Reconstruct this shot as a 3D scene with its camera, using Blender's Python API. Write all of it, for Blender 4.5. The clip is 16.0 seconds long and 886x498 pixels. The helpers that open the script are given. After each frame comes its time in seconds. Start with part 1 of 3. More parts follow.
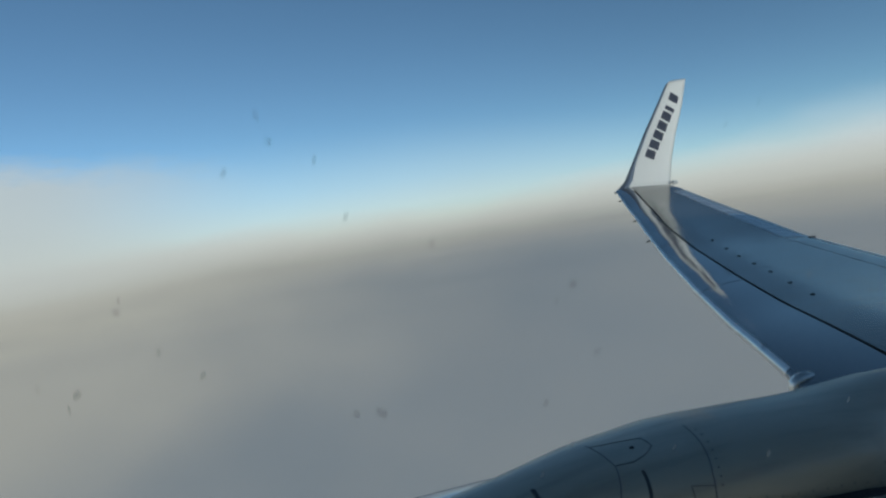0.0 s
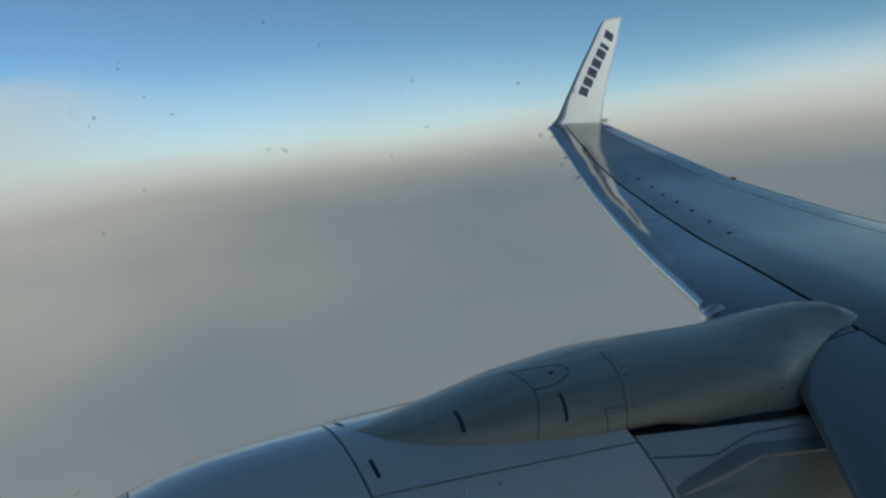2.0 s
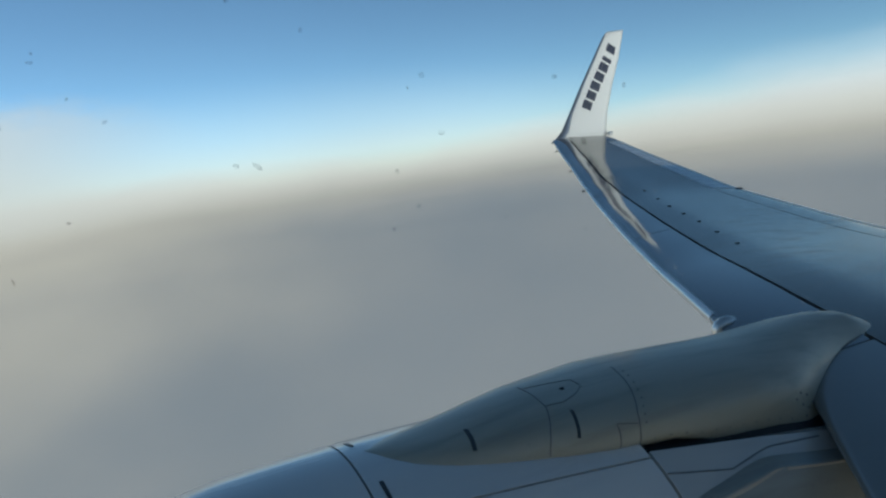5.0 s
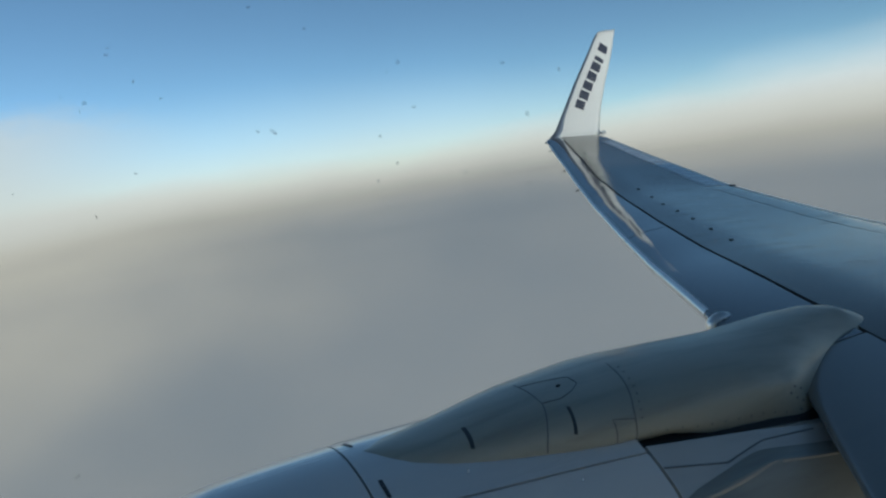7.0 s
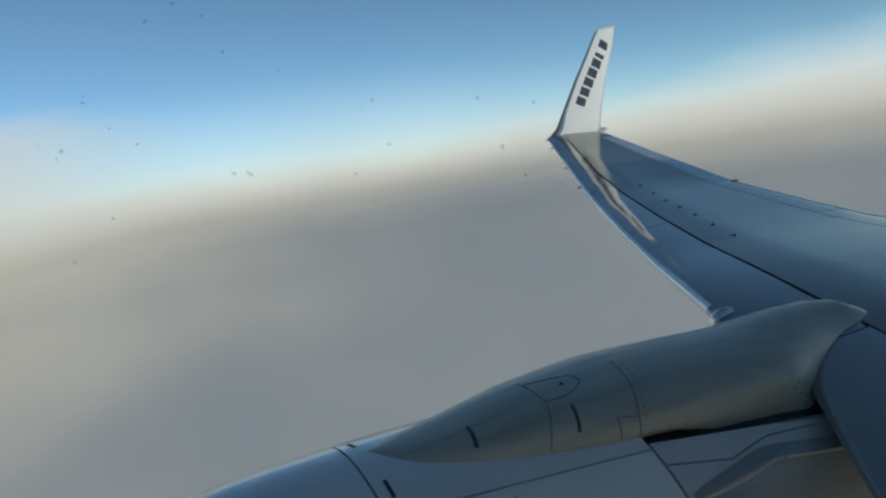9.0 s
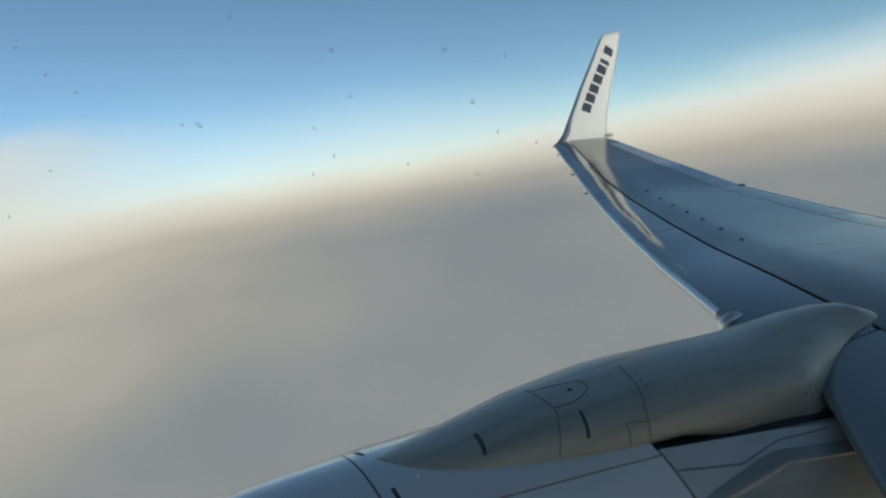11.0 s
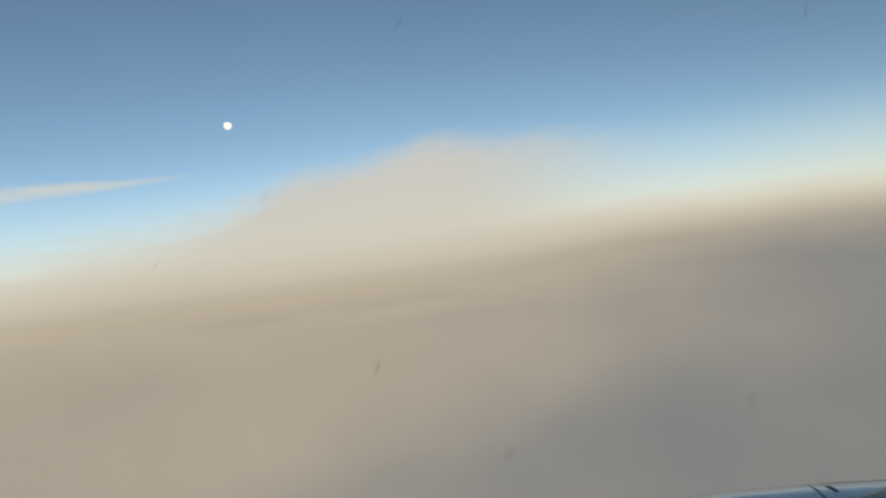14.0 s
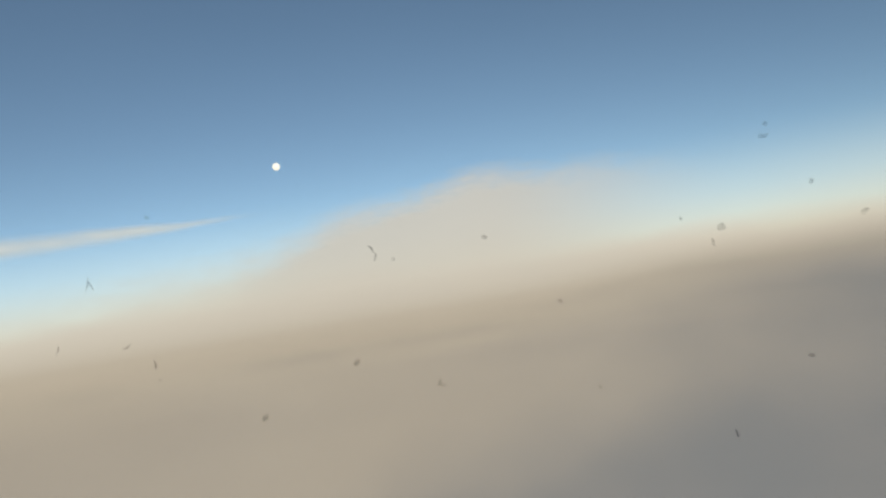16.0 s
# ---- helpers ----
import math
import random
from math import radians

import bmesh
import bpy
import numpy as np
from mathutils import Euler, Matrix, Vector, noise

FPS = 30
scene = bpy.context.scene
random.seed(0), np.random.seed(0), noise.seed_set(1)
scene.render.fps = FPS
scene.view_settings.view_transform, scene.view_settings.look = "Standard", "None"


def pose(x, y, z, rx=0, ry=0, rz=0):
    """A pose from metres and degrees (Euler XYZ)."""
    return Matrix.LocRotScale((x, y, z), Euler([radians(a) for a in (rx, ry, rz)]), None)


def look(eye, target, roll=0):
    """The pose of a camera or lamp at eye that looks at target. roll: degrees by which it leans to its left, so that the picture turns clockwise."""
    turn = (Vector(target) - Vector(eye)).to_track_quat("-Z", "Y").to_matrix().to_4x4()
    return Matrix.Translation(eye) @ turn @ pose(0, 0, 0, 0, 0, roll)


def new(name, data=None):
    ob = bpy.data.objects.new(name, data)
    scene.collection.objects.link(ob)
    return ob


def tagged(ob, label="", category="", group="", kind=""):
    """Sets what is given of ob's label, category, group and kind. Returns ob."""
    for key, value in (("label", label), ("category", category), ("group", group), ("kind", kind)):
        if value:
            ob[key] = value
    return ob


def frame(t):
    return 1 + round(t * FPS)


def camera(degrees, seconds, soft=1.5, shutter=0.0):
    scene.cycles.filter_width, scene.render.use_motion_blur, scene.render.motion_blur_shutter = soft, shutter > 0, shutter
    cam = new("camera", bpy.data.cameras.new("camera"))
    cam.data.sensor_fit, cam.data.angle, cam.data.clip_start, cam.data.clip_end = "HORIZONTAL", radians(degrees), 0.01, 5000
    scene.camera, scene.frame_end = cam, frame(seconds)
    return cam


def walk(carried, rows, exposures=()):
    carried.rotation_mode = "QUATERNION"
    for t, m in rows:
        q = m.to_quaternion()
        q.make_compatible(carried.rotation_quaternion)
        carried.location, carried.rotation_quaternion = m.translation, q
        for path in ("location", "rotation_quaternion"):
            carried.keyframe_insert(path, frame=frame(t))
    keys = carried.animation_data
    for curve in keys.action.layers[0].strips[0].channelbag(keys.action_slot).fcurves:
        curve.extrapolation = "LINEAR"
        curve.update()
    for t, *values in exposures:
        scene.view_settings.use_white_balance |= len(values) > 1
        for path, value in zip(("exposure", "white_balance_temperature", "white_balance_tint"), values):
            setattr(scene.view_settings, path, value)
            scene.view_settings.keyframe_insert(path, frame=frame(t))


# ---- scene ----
# Camera, held at a cabin window: seconds, place, yaw, pitch, lean to the right.
cam = camera(58.27, 16.0, soft=2.4, shutter=0.4)
WAY = [
    (0, 0.009, 1.554, 0.006, -18.86, -2.44, 8.79),
    (0.5, 0.006, 1.565, -0.010, -18.96, -2.42, 8.27),
    (1, 0.006, 1.518, -0.007, -19.34, -3.80, 7.18),
    (1.5, 0.001, 1.509, -0.008, -22.75, -5.22, 6.21),
    (2, -0.001, 1.511, -0.011, -23.09, -7.93, 6.87),
    (2.5, -0.002, 1.514, -0.005, -22.59, -9.60, 7.23),
    (3, 0.003, 1.517, -0.005, -22.66, -9.79, 7.86),
    (3.5, -0.000, 1.510, -0.012, -22.40, -9.05, 8.43),
    (4, 0.005, 1.515, -0.014, -22.35, -8.95, 8.65),
    (4.5, 0.009, 1.538, -0.011, -22.72, -6.95, 8.01),
    (7, -0.001, 1.509, -0.017, -23.09, -6.63, 8.95),
    (7.5, 0.003, 1.507, -0.010, -23.16, -6.71, 9.14),
    (8, 0.001, 1.507, -0.016, -23.01, -6.55, 9.02),
    (8.5, 0.001, 1.511, -0.008, -22.91, -6.63, 8.92),
    (9, 0.003, 1.506, -0.012, -22.88, -6.72, 9.65),
    (11.5, 0.010, 1.513, -0.021, -22.13, -6.00, 10.62),
    (12, 0.015, 1.527, 0.010, -18.25, -6.22, 10.82),
    (12.3, 0.033, 1.519, 0.027, -12.04, -5.62, 10.75),
    (12.5, 0.046, 1.525, 0.025, -8.62, -5.11, 10.24),
    (12.8, 0.033, 1.534, 0.018, -3.96, -4.47, 8.92),
    (13, -0.012, 1.540, -0.008, -1.56, -4.01, 6.66),
    (13.2, -0.047, 1.541, -0.041, 1.29, -3.51, 5.20),
    (13.5, -0.043, 1.534, -0.061, 4.40, -2.68, 5.76),
    (14, -0.022, 1.548, -0.033, 9.77, -0.72, 7.62),
    (14.5, -0.006, 1.569, -0.011, 12.61, 0.69, 7.89),
    (15, -0.005, 1.564, -0.009, 12.56, 2.38, 7.08),
    (15.5, -0.005, 1.563, -0.008, 11.94, 2.21, 8.53),
    (16, -0.006, 1.562, -0.004, 12.80, 2.19, 9.10),
]


def aim(x, y, z, yaw, pitch, lean):
    a, b = radians(yaw), radians(pitch)
    ahead = Vector((-math.sin(a) * math.cos(b), math.cos(a) * math.cos(b), math.sin(b)))
    return look((x, y, z), Vector((x, y, z)) + ahead, -lean)


walk(cam, [(row[0], aim(*row[1:])) for row in WAY],
     exposures=[(0, -0.2, 5800, 0), (1.2, -0.2, 5800, 0), (2.0, -0.2, 5800, 0), (3.0, 0.04, 5850, 0), (4.0, 0.06, 5850, 0), (9.0, -0.04, 6000, 1), (11.5, 0.2, 6650, 5), (12.5, 0.28, 7000, 8), (13.5, 0.03, 7100, 8),
                (14.5, -0.1, 7100, 8), (16, -0.1, 7100, 8)])

# ---- sky and sun ----
SUN_AZ, SUN_EL = 152.0, 7.0
world = bpy.data.worlds.new("sky")
scene.world = world
world.use_nodes = True
wn, wl = world.node_tree.nodes, world.node_tree.links
sky = wn.new("ShaderNodeTexSky")
sky.sky_type = "NISHITA"
sky.sun_disc = False
sky.sun_elevation, sky.sun_rotation = radians(SUN_EL), radians(SUN_AZ)
sky.altitude, sky.air_density, sky.dust_density, sky.ozone_density = 7500, 1.0, 0.3, 0.5
wn["Background"].inputs["Strength"].default_value = 0.132
clear_air = wn.new("ShaderNodeVectorMath")
clear_air.operation = "MULTIPLY"
clear_air.inputs[1].default_value = (0.915, 1.0, 1.01)
wl.new(sky.outputs["Color"], clear_air.inputs[0])
wl.new(clear_air.outputs[0], wn["Background"].inputs["Color"])

lamp = bpy.data.lights.new("sun", "SUN")
lamp.energy, lamp.angle, lamp.color = 2.2, radians(0.6), (1.0, 0.90, 0.76)
sun = new("sun", lamp)
to_sun = Vector((math.sin(radians(SUN_AZ)) * math.cos(radians(SUN_EL)),
                 math.cos(radians(SUN_AZ)) * math.cos(radians(SUN_EL)), math.sin(radians(SUN_EL))))
sun.matrix_world = look(to_sun * 60, (0, 0, 0))


# ---- materials ----
class Nodes:
    """Short hand for building a node tree."""

    def __init__(self, name):
        self.mat = bpy.data.materials.new(name)
        self.mat.use_nodes = True
        self.tree = self.mat.node_tree
        self.shader = self.tree.nodes["Principled BSDF"]
        self.out = self.tree.nodes["Material Output"]

    def add(self, kind, **values):
        node = self.tree.nodes.new(kind)
        for key, value in values.items():
            setattr(node, key, value)
        return node

    def link(self, a, b):
        self.tree.links.new(a, b)

    def put(self, socket, value):
        if hasattr(value, "is_output"):
            self.link(value, socket)
        else:
            socket.default_value = value

    def math(self, op, a, b=0.0, c=0.0):
        node = self.add("ShaderNodeMath", operation=op)
        for i, v in enumerate((a, b, c)):
            self.put(node.inputs[i], v)
        return node.outputs[0]

    def smooth(self, value, low, high, a=0.0, b=1.0):
        node = self.add("ShaderNodeMapRange", interpolation_type="SMOOTHSTEP")
        for i, v in enumerate((value, low, high, a, b)):
            self.put(node.inputs[i], v)
        return node.outputs[0]

    def noise(self, vector, scale, detail=3.0, rough=0.5):
        node = self.add("ShaderNodeTexNoise")
        self.link(vector, node.inputs["Vector"])
        node.inputs["Scale"].default_value = scale
        node.inputs["Detail"].default_value = detail
        node.inputs["Roughness"].default_value = rough
        return node.outputs["Fac"]

    def ramp(self, value, *stops):
        node = self.add("ShaderNodeValToRGB")
        self.link(value, node.inputs[0])
        els = node.color_ramp.elements
        while len(els) < len(stops):
            els.new(0.5)
        for el, (p, c) in zip(els, stops):
            el.position, el.color = p, (*c, 1)
        return node.outputs[0]

    def mix(self, fac, a, b):
        node = self.add("ShaderNodeMix", data_type="RGBA")
        self.put(node.inputs["Factor"], fac)
        self.put(node.inputs["A"], a if hasattr(a, "is_output") else (*a, 1))
        self.put(node.inputs["B"], b if hasattr(b, "is_output") else (*b, 1))
        return node.outputs["Result"]

    def coords(self, stretch=(1, 1, 1)):
        tex = self.add("ShaderNodeTexCoord")
        mapping = self.add("ShaderNodeMapping")
        mapping.inputs["Scale"].default_value = stretch
        self.link(tex.outputs["Object"], mapping.inputs["Vector"])
        return mapping.outputs[0]


def paint(name, colour, rough, metal=0.0, gloss=0.5, coat=0.0, dirt=0.12, streak=(0.6, 6, 6), bump=0.02, grime=(0.10, 0.095, 0.085)):
    """Aircraft skin: faint stains, long streaks along the airflow, and slightly wavy sheet."""
    n = Nodes(name)
    along, even = n.coords(streak), n.coords()
    stain = n.smooth(n.noise(along, 1.6, 5, 0.6), 0.42, 0.78)
    cloud = n.noise(even, 0.9, 2)
    fleck = n.smooth(n.noise(even, 38, 2), 0.66, 0.8)
    base = n.mix(n.math("MULTIPLY", stain, dirt), colour, grime)
    base = n.mix(n.math("MULTIPLY", fleck, dirt * 0.7), base, grime)
    base = n.mix(n.math("MULTIPLY", cloud, 0.15), base, tuple(c * 0.75 for c in colour))
    n.link(base, n.shader.inputs["Base Color"])
    n.link(n.math("ADD", n.math("MULTIPLY", stain, 0.12), rough), n.shader.inputs["Roughness"])
    n.shader.inputs["Metallic"].default_value = metal
    n.shader.inputs["Specular IOR Level"].default_value = gloss
    n.shader.inputs["Coat Weight"].default_value = coat
    n.shader.inputs["Coat Roughness"].default_value = 0.06
    b = n.add("ShaderNodeBump")
    b.inputs["Strength"].default_value = bump
    b.inputs["Distance"].default_value = 0.05
    n.link(n.noise(even, 2.2, 2), b.inputs["Height"])
    n.link(b.outputs[0], n.shader.inputs["Normal"])
    return n.mat


WING = paint("wing_grey_paint", (0.095, 0.082, 0.060), 0.13, coat=0.0, gloss=0.42, dirt=0.05)
SLAT = paint("slat_grey_paint", (0.11, 0.115, 0.12), 0.05, coat=0.6, bump=0.006)
COWL = paint("cowl_paint", (0.80, 0.785, 0.745), 0.22, coat=0.5, dirt=0.14)
PYLON = paint("pylon_paint", (0.45, 0.425, 0.335), 0.40, coat=0.2, dirt=0.35)
# darker than the cowl: shade on this flank is put into both greys
SLEEVE = paint("sleeve_shade_paint", (0.36, 0.36, 0.32), 0.4, coat=0.2, dirt=0.35)
SLEEVE_TOP = paint("reverser_shade_paint", (0.60, 0.60, 0.57), 0.3, coat=0.3, dirt=0.25)
# light caught by the sleeve crease is put into this pale colour
CREASE = paint("crease_light_paint", (0.50, 0.45, 0.37), 0.55, dirt=0.3)
# lighter than the slats: sky sheen on the nose is put into the colour
INNER = paint("inboard_edge_sheen_paint", (0.21, 0.21, 0.19), 0.16, coat=0.6, bump=0.006)
BRIGHT = paint("polished_edge", (0.85, 0.84, 0.80), 0.28, metal=0.8, dirt=0.05)
# paler than the wing: the aileron's reflected horizon is put into this grey
TAIL_EDGE = paint("aileron_paint", (0.50, 0.52, 0.53), 0.22, coat=0.3)
WHITE = paint("white_paint", (0.80, 0.79, 0.76), 0.28, coat=0.3, dirt=0.05)
EDGE = paint("leading_edge_metal", (0.30, 0.33, 0.37), 0.30, metal=0.7, dirt=0.1)
GAP = paint("gap_shadow_paint", (0.055, 0.06, 0.058), 0.5, dirt=0.1)
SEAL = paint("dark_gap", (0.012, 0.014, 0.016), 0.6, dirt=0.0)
NAVY = paint("navy_paint", (0.025, 0.032, 0.06), 0.4, dirt=0.05)
TRIM = paint("cabin_plastic", (0.55, 0.54, 0.50), 0.5, dirt=0.1)


# ---- building ----
def part(name, bm, material, parent, label="", smooth=True):
    me = bpy.data.meshes.new(name)
    bmesh.ops.recalc_face_normals(bm, faces=bm.faces)
    bm.to_mesh(me)
    bm.free()
    me.materials.append(material)
    if smooth:
        me.shade_smooth()
    ob = new(name, me)
    ob.parent = parent
    if label:
        tagged(ob, label)
    return ob


def loft(rows, ring=True, caps=True, bm=None):
    """Skin over rows of points; ring closes each row on itself."""
    bm = bm or bmesh.new()
    made = [[bm.verts.new(p) for p in row] for row in rows]
    n = len(made[0])
    for a, b in zip(made, made[1:]):
        for i in range(n if ring else n - 1):
            j = (i + 1) % n
            bm.faces.new((a[i], a[j], b[j], b[i]))
    if caps and ring:
        bm.faces.new(made[0])
        bm.faces.new(made[-1][::-1])
    return bm


def crisp(ob, degrees=35):
    """Keep hard edges hard on a smooth mesh."""
    ob.data.set_sharp_from_angle(angle=radians(degrees))
    return ob


airplane = tagged(new("airplane"), "white and grey twin-jet airliner in flight above clouds", "airplane")

# ---- wing ----
LE_Y = [0.0, 1.7, 4.5, 5.9, 6.7, 7.5, 9.1, 11.0, 12.8, 15.25, 17.15, 17.3]
LE_Z = [-1.85, -1.72, -1.51, -1.42, -1.39, -1.37, -1.26, -1.08, -0.84, -0.45, -0.07, -0.04]
TE_Y = [0.0, 4.0, 6.0, 8.13, 8.82, 10.02, 11.54, 12.65, 14.2, 15.55, 16.66, 17.2]
TE_Z = [-1.97, -1.87, -1.77, -1.635, -1.565, -1.415, -1.215, -0.99, -0.69, -0.415, -0.18, -0.10]


def le(y):
    if y < 5.0:
        return 3.55 - 0.76 * (5.0 - y)
    return 9.68 - 0.522 * (17.2 - y) - 0.05 * min(1.0, max(0.0, (y - 14.5) / 2.0))


def te(y):
    return 11.0 - 0.277 * (17.15 - y) if y > 5.5 else 7.77


def wing(c, y, lift=0.0, under=False):
    """A point of the wing's skin: c along the chord, y along the span."""
    chord = te(y) - le(y)
    shape = 2.6 * math.sqrt(max(c, 0.0)) * (1 - c) if c < 0.33 else (1 - c) / 0.67
    bulge = shape * chord * min(1.0, 3.4 / chord)
    z = np.interp(y, LE_Y, LE_Z) * (1 - c) + np.interp(y, TE_Y, TE_Z) * c
    z += bulge * (-0.07 if under else 0.04)
    z += 0.010 * chord * c - 0.3 * chord * max(0.0, c - 0.88) ** 2
    return Vector((le(y) + c * chord, y, z + lift))


def slat_end(y):
    """Chord fraction at which the slats end and the fixed skin begins."""
    if y < 5.0:
        straight = 9.68 - 0.522 * (17.2 - y) + 0.185 * (11.0 - 0.277 * (17.15 - y) - 9.68 + 0.522 * (17.2 - y))
        return max(0.06, (straight - le(y)) / (te(y) - le(y)))
    return float(np.interp(y, [4, 13, 15.6, 17.2], [0.185, 0.185, 0.255, 0.30]))


def wing_piece(name, y0, y1, c0, c1, material, label="", lift=0.0, depth=None, steps=10, parent=None):
    """A closed piece of the wing between two span stations and two chord lines."""
    rows = []
    count = max(2, int((y1 - y0) / 0.4) + 1)
    for i in range(count + 1):
        y = y0 + (y1 - y0) * i / count
        a, b = (c(y) if callable(c) else c for c in (c0, c1))
        cs = [a + (b - a) * (k / steps) ** (2 if a == 0 else 1) for k in range(steps + 1)]
        top = [wing(c, y, lift) for c in cs]
        if depth:
            low = [p - Vector((0, 0, depth)) for p in reversed(top)]
        else:
            low = [wing(c, y, 0, True) for c in reversed(cs)]
            if a == 0:
                low = low[:-1]
            if b == 1:
                low = low[1:]
        rows.append(top + low)
    return crisp(part(name, loft(rows), material, parent or airplane, label), 40)


wing_skin = wing_piece("wing", 0.2, 17.15, slat_end, 0.80, WING, "grey glossy painted metal wing", steps=14)
wing_piece("inboard_leading_edge", 0.2, 4.75, 0.0, lambda y: slat_end(y) - 0.004, INNER, "dark grey rounded inboard leading edge")
cove = wing_piece("slat_cove", 0.3, 16.6, lambda y: slat_end(y) - 0.05, lambda y: slat_end(y) + 0.02, GAP, "dark gap behind the slats",
                  lift=-0.03, depth=0.05, steps=3)
for y0, y1 in ((4.76, 8.75), (8.77, 11.6), (11.62, 14.4), (14.42, 16.6)):
    wing_piece("slat", y0, y1, 0.0, lambda y: slat_end(y) - 0.042 / (te(y) - le(y)), SLAT, "glossy blue-grey leading edge slat", lift=0.002)
for y0, y1 in ((5.9, 8.75), (8.77, 11.6), (11.62, 14.4), (14.42, 16.6)):
    wing_piece("slat_nose", y0, y1, 0.0, 0.012, BRIGHT, "bright polished nose of the slat", lift=0.005, steps=4)
wing_piece("tip_leading_edge", 16.62, 17.15, 0.0, lambda y: slat_end(y) - 0.012, SLAT)
for y0, y1 in ((5.6, 8.6), (8.62, 11.35)):
    wing_piece("flap", y0, y1, 0.806, 1.0, WING, "grey trailing edge flap", steps=5)
wing_piece("inboard_flap", 1.9, 5.58, 0.806, 1.0, WING, steps=5)
wing_piece("aileron", 11.40, 16.2, 0.808, 1.0, TAIL_EDGE, "aileron, horizon reflection put into its pale grey", steps=5)
wing_piece("tip_trailing_edge", 16.23, 17.15, 0.802, 1.0, WING, steps=5)

# ---- winglet: leading edge and trailing edge from the wing tip upwards ----
SPAN = [0.0, 0.033, 0.09, 0.265, 0.518, 0.755, 0.959, 1.0]
W_LE = [(9.53, 17.12, -0.10), (9.72, 17.20, -0.02), (9.92, 17.24, 0.12), (10.28, 17.36, 0.55),
        (10.81, 17.55, 1.17), (11.34, 17.72, 1.75), (11.79, 17.87, 2.25), (11.93, 17.90, 2.35)]
W_TE = [(11.0, 17.12, -0.12), (11.10, 17.17, -0.08), (11.12, 17.21, 0.03), (11.30, 17.33, 0.46),
        (11.68, 17.53, 1.11), (12.09, 17.72, 1.74), (12.37, 17.87, 2.25), (12.44, 17.91, 2.38)]
FOIL = [0.0, 0.015, 0.05, 0.12, 0.25, 0.45, 0.7, 0.9, 1.0]


def winglet_point(s, c, side, proud=0.0):
    a = Vector([np.interp(s, SPAN, [p[i] for p in W_LE]) for i in range(3)])
    b = Vector([np.interp(s, SPAN, [p[i] for p in W_TE]) for i in range(3)])
    chord = (b - a).length
    up = Vector([np.interp(min(s + 0.06, 1), SPAN, [p[i] for p in W_LE]) - np.interp(max(s - 0.06, 0), SPAN, [p[i] for p in W_LE]) for i in range(3)])
    across = (b - a).cross(up).normalized()
    if across.y > 0:
        across = -across
    half = chord * 0.045 * 2.6 * math.sqrt(c) * (1 - c) + proud
    return a + (b - a) * c + across * half * side


rows = []
for i in range(33):
    s = i / 32
    rows.append([winglet_point(s, c, 1) for c in FOIL] + [winglet_point(s, c, -1) for c in FOIL[-2:0:-1]])
winglet = part("winglet", loft(rows), WHITE, airplane, "white blended winglet with dark blue lettering")
rows = []
for i in range(33):
    s = i / 32 * 0.97
    cs = [c * (1 + 1.1 * max(0.0, 1 - s / 0.22)) for c in (0.0, 0.01, 0.025, 0.05, 0.09)]
    rows.append([winglet_point(s, c, 1, 0.004) for c in cs] + [winglet_point(s, c, -1, 0.004) for c in cs[:0:-1]])
part("leading_edge", loft(rows), EDGE, winglet, "dark metal leading edge strip")
fair = bmesh.new()
bmesh.ops.create_uvsphere(fair, u_segments=16, v_segments=10, radius=1.0)
for v in fair.verts:
    v.co = Vector((11.13 + v.co.x * 0.08, 17.10 + v.co.y * 0.05, -0.070 + v.co.z * 0.05))
part("tip_light", fair, TAIL_EDGE, airplane, "small pale light fairing at the wing tip")

# the airline's name, as plain bars of the letters' size
for k in range(7):
    s0 = 0.280 + 0.085 * k
    s1 = s0 + (0.036 if k == 5 else 0.072)
    rows = []
    for a in range(5):
        s = s0 + (s1 - s0) * a / 4
        c0, c1 = 0.25 + 0.12 * k / 6, 0.52 + 0.27 * k / 6
        cs = (c0, (c0 + c1) / 2, c1)
        front = [winglet_point(s - 0.13 * (c - cs[1]), c, 1, 0.004) for c in cs]
        back = [winglet_point(s - 0.13 * (c - cs[1]), c, 1, -0.002) for c in reversed(cs)]
        rows.append(front + back)
    part("lettering_bar", loft(rows), NAVY, winglet, "dark blue lettering bar", smooth=False)

# ---- engine nacelle ----
NY, NZ = 4.83, -2.317
PROFILE_X = [-0.42, -0.40, -0.32, -0.15, 0.05, 0.25, 0.50, 0.79, 1.2, 1.7, 2.0, 2.6, 3.2, 3.7]
PROFILE_R = [0.78, 0.83, 0.903, 0.984, 1.034, 1.061, 1.073, 1.076, 1.068, 1.06, 1.05, 0.985, 0.88, 0.78]


def cowl_point(x, deg, proud=0.0):
    """Point on the nacelle; deg from the top, positive towards the cabin."""
    r = float(np.interp(x, PROFILE_X, PROFILE_R)) + proud
    a = radians(deg)
    return Vector((x, NY - r * math.sin(a), NZ + r * math.cos(a)))


